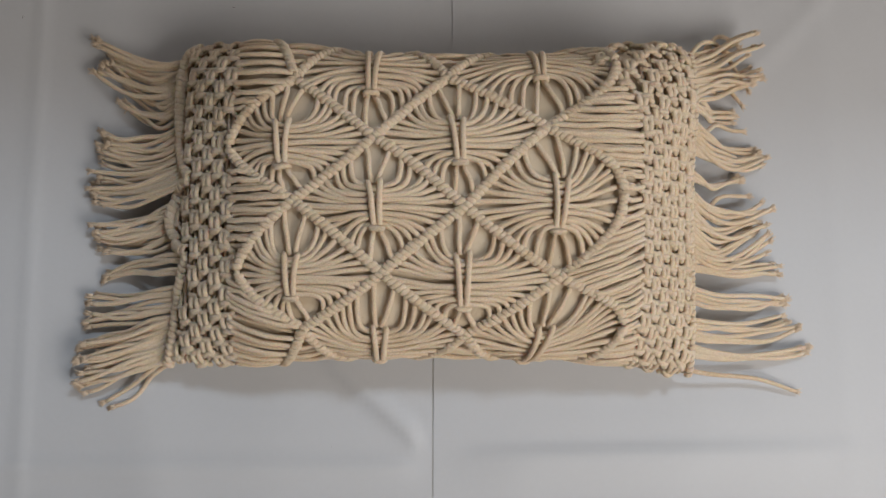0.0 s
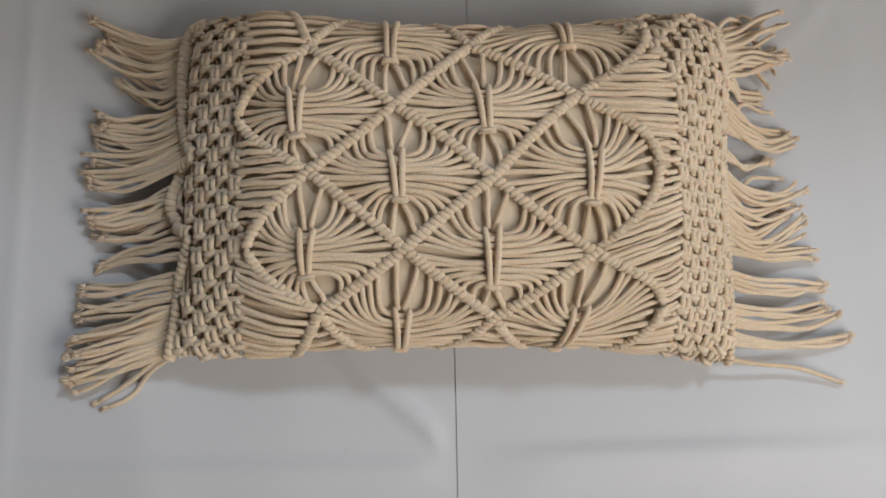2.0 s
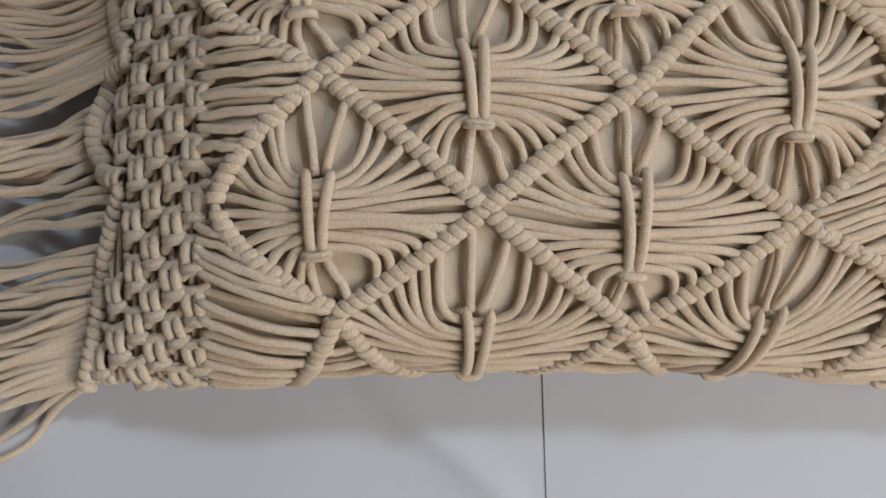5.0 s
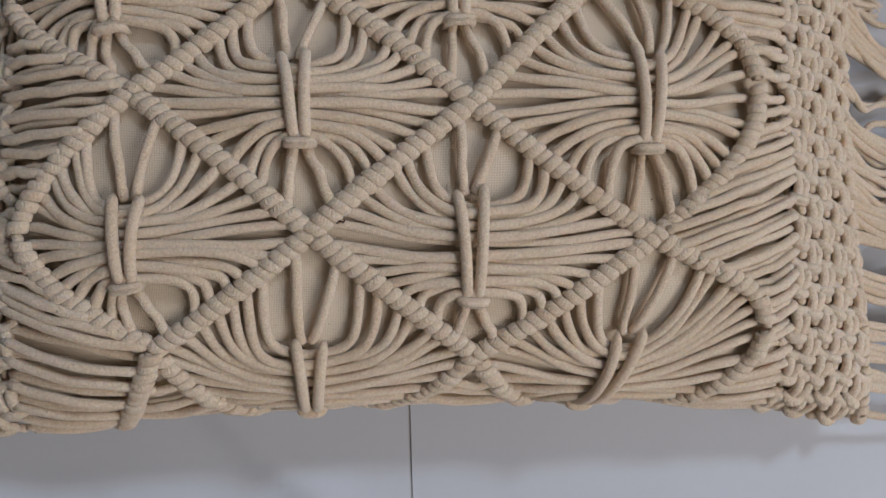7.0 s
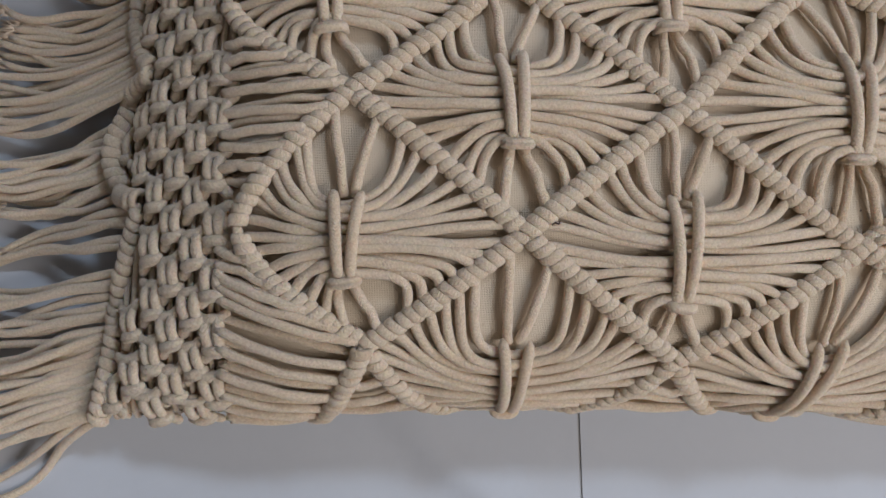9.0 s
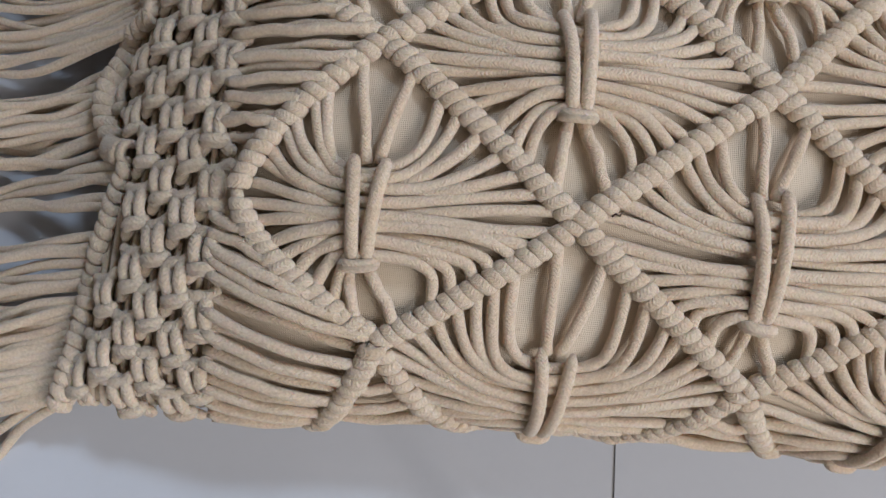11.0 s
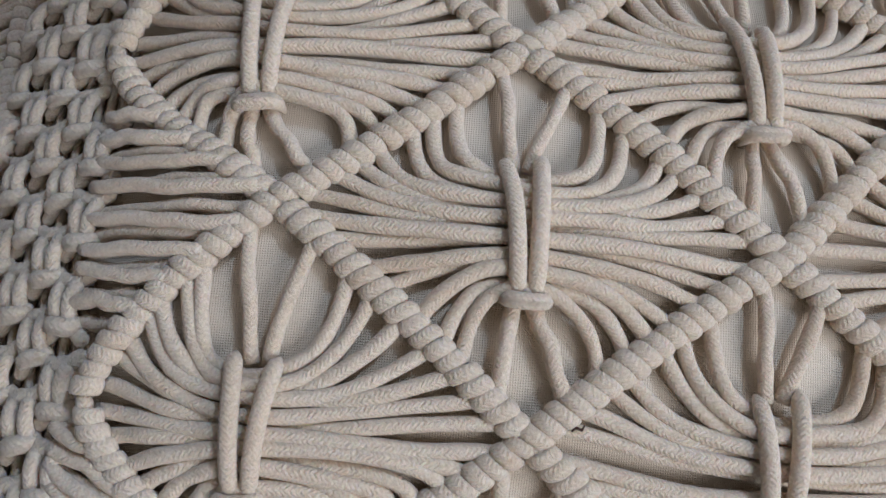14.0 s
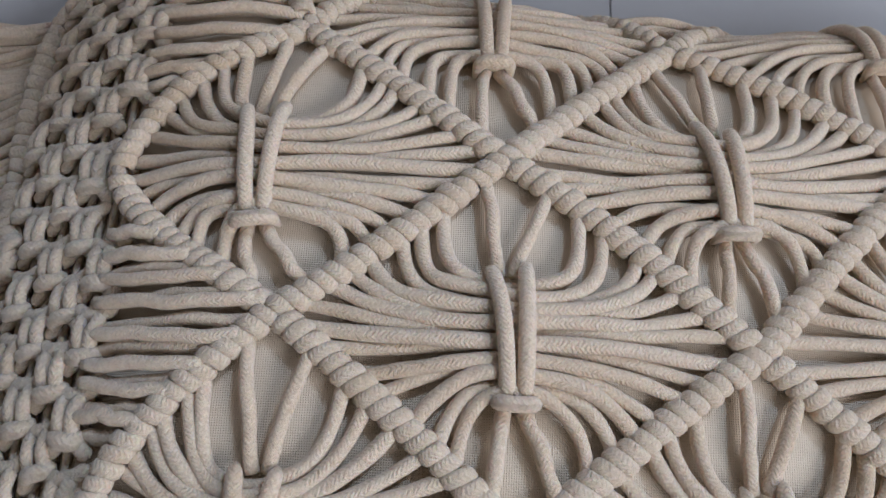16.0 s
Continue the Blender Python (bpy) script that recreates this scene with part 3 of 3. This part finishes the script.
def panel(p_from, p_to, columns, label, scale, knots, step):
    run = []
    for i in range(columns * 2):
        p = p_from + (p_to - p_from) * (i + 0.5) / (columns * 2)
        ss = np.linspace(-97, 97, 70) * DEG * (1 if i % 2 else -1)
        run += [(p, s) for s in ss]
    back = Shape().tube(lay(run, 0.0016), 0.0016, 6)
    holder = part("woven_panel", back.done("woven_panel", CORD), cushion, label)
    for i in range(columns):
        p = p_from + (p_to - p_from) * (i + 0.5) / columns
        for k, s in enumerate(arc_steps(p, step, -97, 97)):
            if (k + i) % 2:
                continue
            if p < 0 and (p < left_rim(s) + 0.0090 or min(np.hypot(TIP_LINES[:, 0] - p, TIP_LINES[:, 1] - s)) < 0.0085):
                continue
            pp = p + rng.uniform(-0.0008, 0.0008)
            if p > 0 and s > 0.085:
                pp -= 0.55 * (s - 0.085) * (PANEL_END - p) / 0.062
            m = seat_on(pp, s + rng.uniform(-0.0008, 0.0008), 0.0030 + rng.uniform(-0.0003, 0.0006), radians(rng.uniform(-7, 7)), scale * rng.uniform(0.95, 1.05))
            part("square_knot", knots[rng.randrange(4)], holder, "", m)


panel(-0.2635, -0.1985, 6, "open net of alternating square knots", 1.02, KNOTS, 0.0132)
panel(0.188, 0.2480, 6, "tight band of alternating square knots", 1.0, FLAT_KNOTS, 0.0118)


# borders: scallops at one end, a straight binding at the other
for lo, hi, out in SCALLOPS:
    a, b = at_q(-0.258, hi)[1], at_q(-0.258, lo)[1]
    path = [np.array((left_rim(a + (b - a) * i / 49), a + (b - a) * i / 49)) for i in range(50)]
    ridge("scalloped_border", np.array(path), 0.0060, 0.86 if lo < -0.15 else 1.0, 0.0052 if lo < -0.15 else 0.0066, 1.0, "rounded scallop of knotted cord")
path = np.array([(0.2545, at_q(0.2545, 0.163 - 0.328 * i / 79)[1]) for i in range(80)])
ridge("straight_border", path, 0.0058, 0.74, 0.0040, -1.0, "straight knotted binding")


# fringes
def strand(p0, q0, p1, q1, bow, lift, seed):
    r = random.Random(seed)
    p0 = left_rim(at_q(p0, q0)[1]) + 0.003 if p0 < 0 else p0
    z0 = on(p0, at_q(p0, q0)[1], 0.0)[2] - 0.004
    out = 1 if p1 > p0 else -1
    a = np.array((CX + p0, CY + q0, z0))
    d = np.array((CX + p1, CY + q1, 0.0062 + lift))
    drop = (z0 - d[2])
    b = a + np.array((out * 0.030, (q1 - q0) * 0.30 + bow, -0.12 * drop))
    c = d + np.array((-out * 0.040, -(q1 - q0) * 0.40 + bow, 0.10 * drop + 0.004))
    P = bezier(a, b, c, d, 20)
    wob, freq = r.uniform(0, 6), r.uniform(0.25, 0.6)
    for i in range(20):
        P[i, 1] += 0.0026 * math.sin(i * freq + wob) * (i / 19) ** 0.7
        P[i, 2] = max(P[i, 2], 0.0052)
    rad = np.linspace(0.0026, 0.0022, 20)
    rad[-1] = 0.0019
    s = Shape().tube(P, rad, 8)
    tip = P[-1] - P[-3]
    tip /= np.linalg.norm(tip)
    rope = part("fringe_strand", s.done("fringe_strand", CORD), cushion)
    fray = Shape()
    for _ in range(34):
        v = tip + np.array((r.gauss(0, 0.24), r.gauss(0, 0.30), r.gauss(0.02, 0.18)))
        o = P[-1] + np.array((0, r.gauss(0, 0.0010), r.gauss(0, 0.0008)))
        e = o + v / np.linalg.norm(v) * r.uniform(0.002, 0.0080)
        e[2] = max(e[2], 0.004)
        fray.tube([o - tip * 0.002, (o + e) / 2, e], [0.0006, 0.00042, 0.00022], 4)
    part("frayed_tip", fray.done("frayed_tip", FRAY), rope)


def bunch(p0, q_hi, q_lo, p1, r_hi, r_lo, count, seed, lift=0.004, bow=-0.004, cling=0.5):
    """A bunch of strands from a stretch of the edge to a stretch of the paper; neighbours cling together."""
    r = random.Random(seed)
    tufts = max(1, round(count / 4))
    shift = [r.uniform(-0.012, 0.010) for _ in range(tufts)]
    for k in range(count):
        f = (k + 0.5) / count
        tuft = min(tufts - 1, int(f * tufts))
        g = f + ((tuft + 0.5) / tufts - f) * cling
        strand(p0, q_hi + (q_lo - q_hi) * f, p1 + shift[tuft] + r.uniform(-0.006, 0.006), r_hi + (r_lo - r_hi) * g + r.gauss(0, 0.004), bow + r.gauss(0, 0.004), r.random() * lift, seed * 100 + k)


LEFT = -0.260
bunch(LEFT, 0.160, 0.126, -0.354, 0.184, 0.150, 15, 1, 0.016, -0.018)
bunch(LEFT, 0.126, 0.098, -0.342, 0.142, 0.104, 10, 2, 0.012, -0.022)
bunch(LEFT, 0.092, 0.055, -0.346, 0.086, 0.056, 13, 3, 0.014, -0.016)
bunch(LEFT, 0.054, 0.024, -0.350, 0.040, 0.006, 11, 4, 0.010, -0.012)
bunch(LEFT, 0.014, -0.034, -0.352, -0.012, -0.042, 15, 5, 0.014, -0.010)
bunch(LEFT, -0.048, -0.072, -0.348, -0.054, -0.070, 5, 6, 0.004, 0.006)
bunch(LEFT, -0.078, -0.108, -0.346, -0.086, -0.118, 10, 7, 0.008, -0.004)
bunch(LEFT, -0.106, -0.152, -0.348, -0.132, -0.182, 22, 8, 0.022, -0.002, 0.7)
strand(LEFT, -0.153, -0.330, -0.200, 0.002, -0.012, 2004)
strand(LEFT, -0.150, -0.338, -0.196, 0.006, -0.004, 2005)
RIGHT = 0.2575
bunch(RIGHT, 0.166, 0.112, 0.342, 0.212, 0.140, 18, 11, 0.045, -0.002)
bunch(RIGHT, 0.122, 0.104, 0.326, 0.128, 0.104, 5, 12, 0.012, -0.010)
bunch(RIGHT, 0.098, 0.062, 0.352, 0.082, 0.060, 9, 13, 0.010, -0.016)
bunch(RIGHT, 0.048, 0.035, 0.340, 0.056, 0.044, 3, 14, 0.004, -0.012)
bunch(RIGHT, 0.030, -0.042, 0.346, 0.016, -0.032, 19, 15, 0.014, -0.024, 0.2)
bunch(RIGHT, -0.042, -0.060, 0.366, -0.044, -0.062, 6, 16, 0.006, -0.006)
bunch(RIGHT, -0.074, -0.092, 0.372, -0.082, -0.096, 4, 17, 0.004, -0.006)
bunch(RIGHT, -0.108, -0.130, 0.380, -0.104, -0.124, 6, 18, 0.004, -0.010)
bunch(RIGHT, -0.134, -0.148, 0.388, -0.134, -0.146, 5, 19, 0.004, -0.012)
strand(RIGHT, -0.162, 0.382, -0.182, 0.002, 0.0, 2001)
# strands that lie across their neighbours
for q0, p1, q1, lift, seed in ((-0.044, 0.338, 0.026, 0.036, 2002), (0.066, 0.326, 0.190, 0.075, 2003), (0.074, 0.334, 0.198, 0.070, 2006), (0.160, 0.344, 0.150, 0.046, 2007),
                               (0.150, 0.336, 0.128, 0.036, 2008), (0.070, 0.336, 0.100, 0.016, 2009)):
    strand(RIGHT, q0, p1, q1, lift, 0.006, seed)

for p, q, angle in ((-0.0457, -0.0691, 20), (-0.1072, -0.0732, 80), (0.105, -0.058, 60), (-0.152, -0.118, 75), (0.128, 0.020, 85), (-0.03, 0.062, 70)):
    lint(p, q, 0.0022 if angle < 50 else 0.0008, angle, on(p, at_q(p, q)[1], 0.0)[2] + 0.0065, "tiny dark thread of lint caught on the cushion's cords")
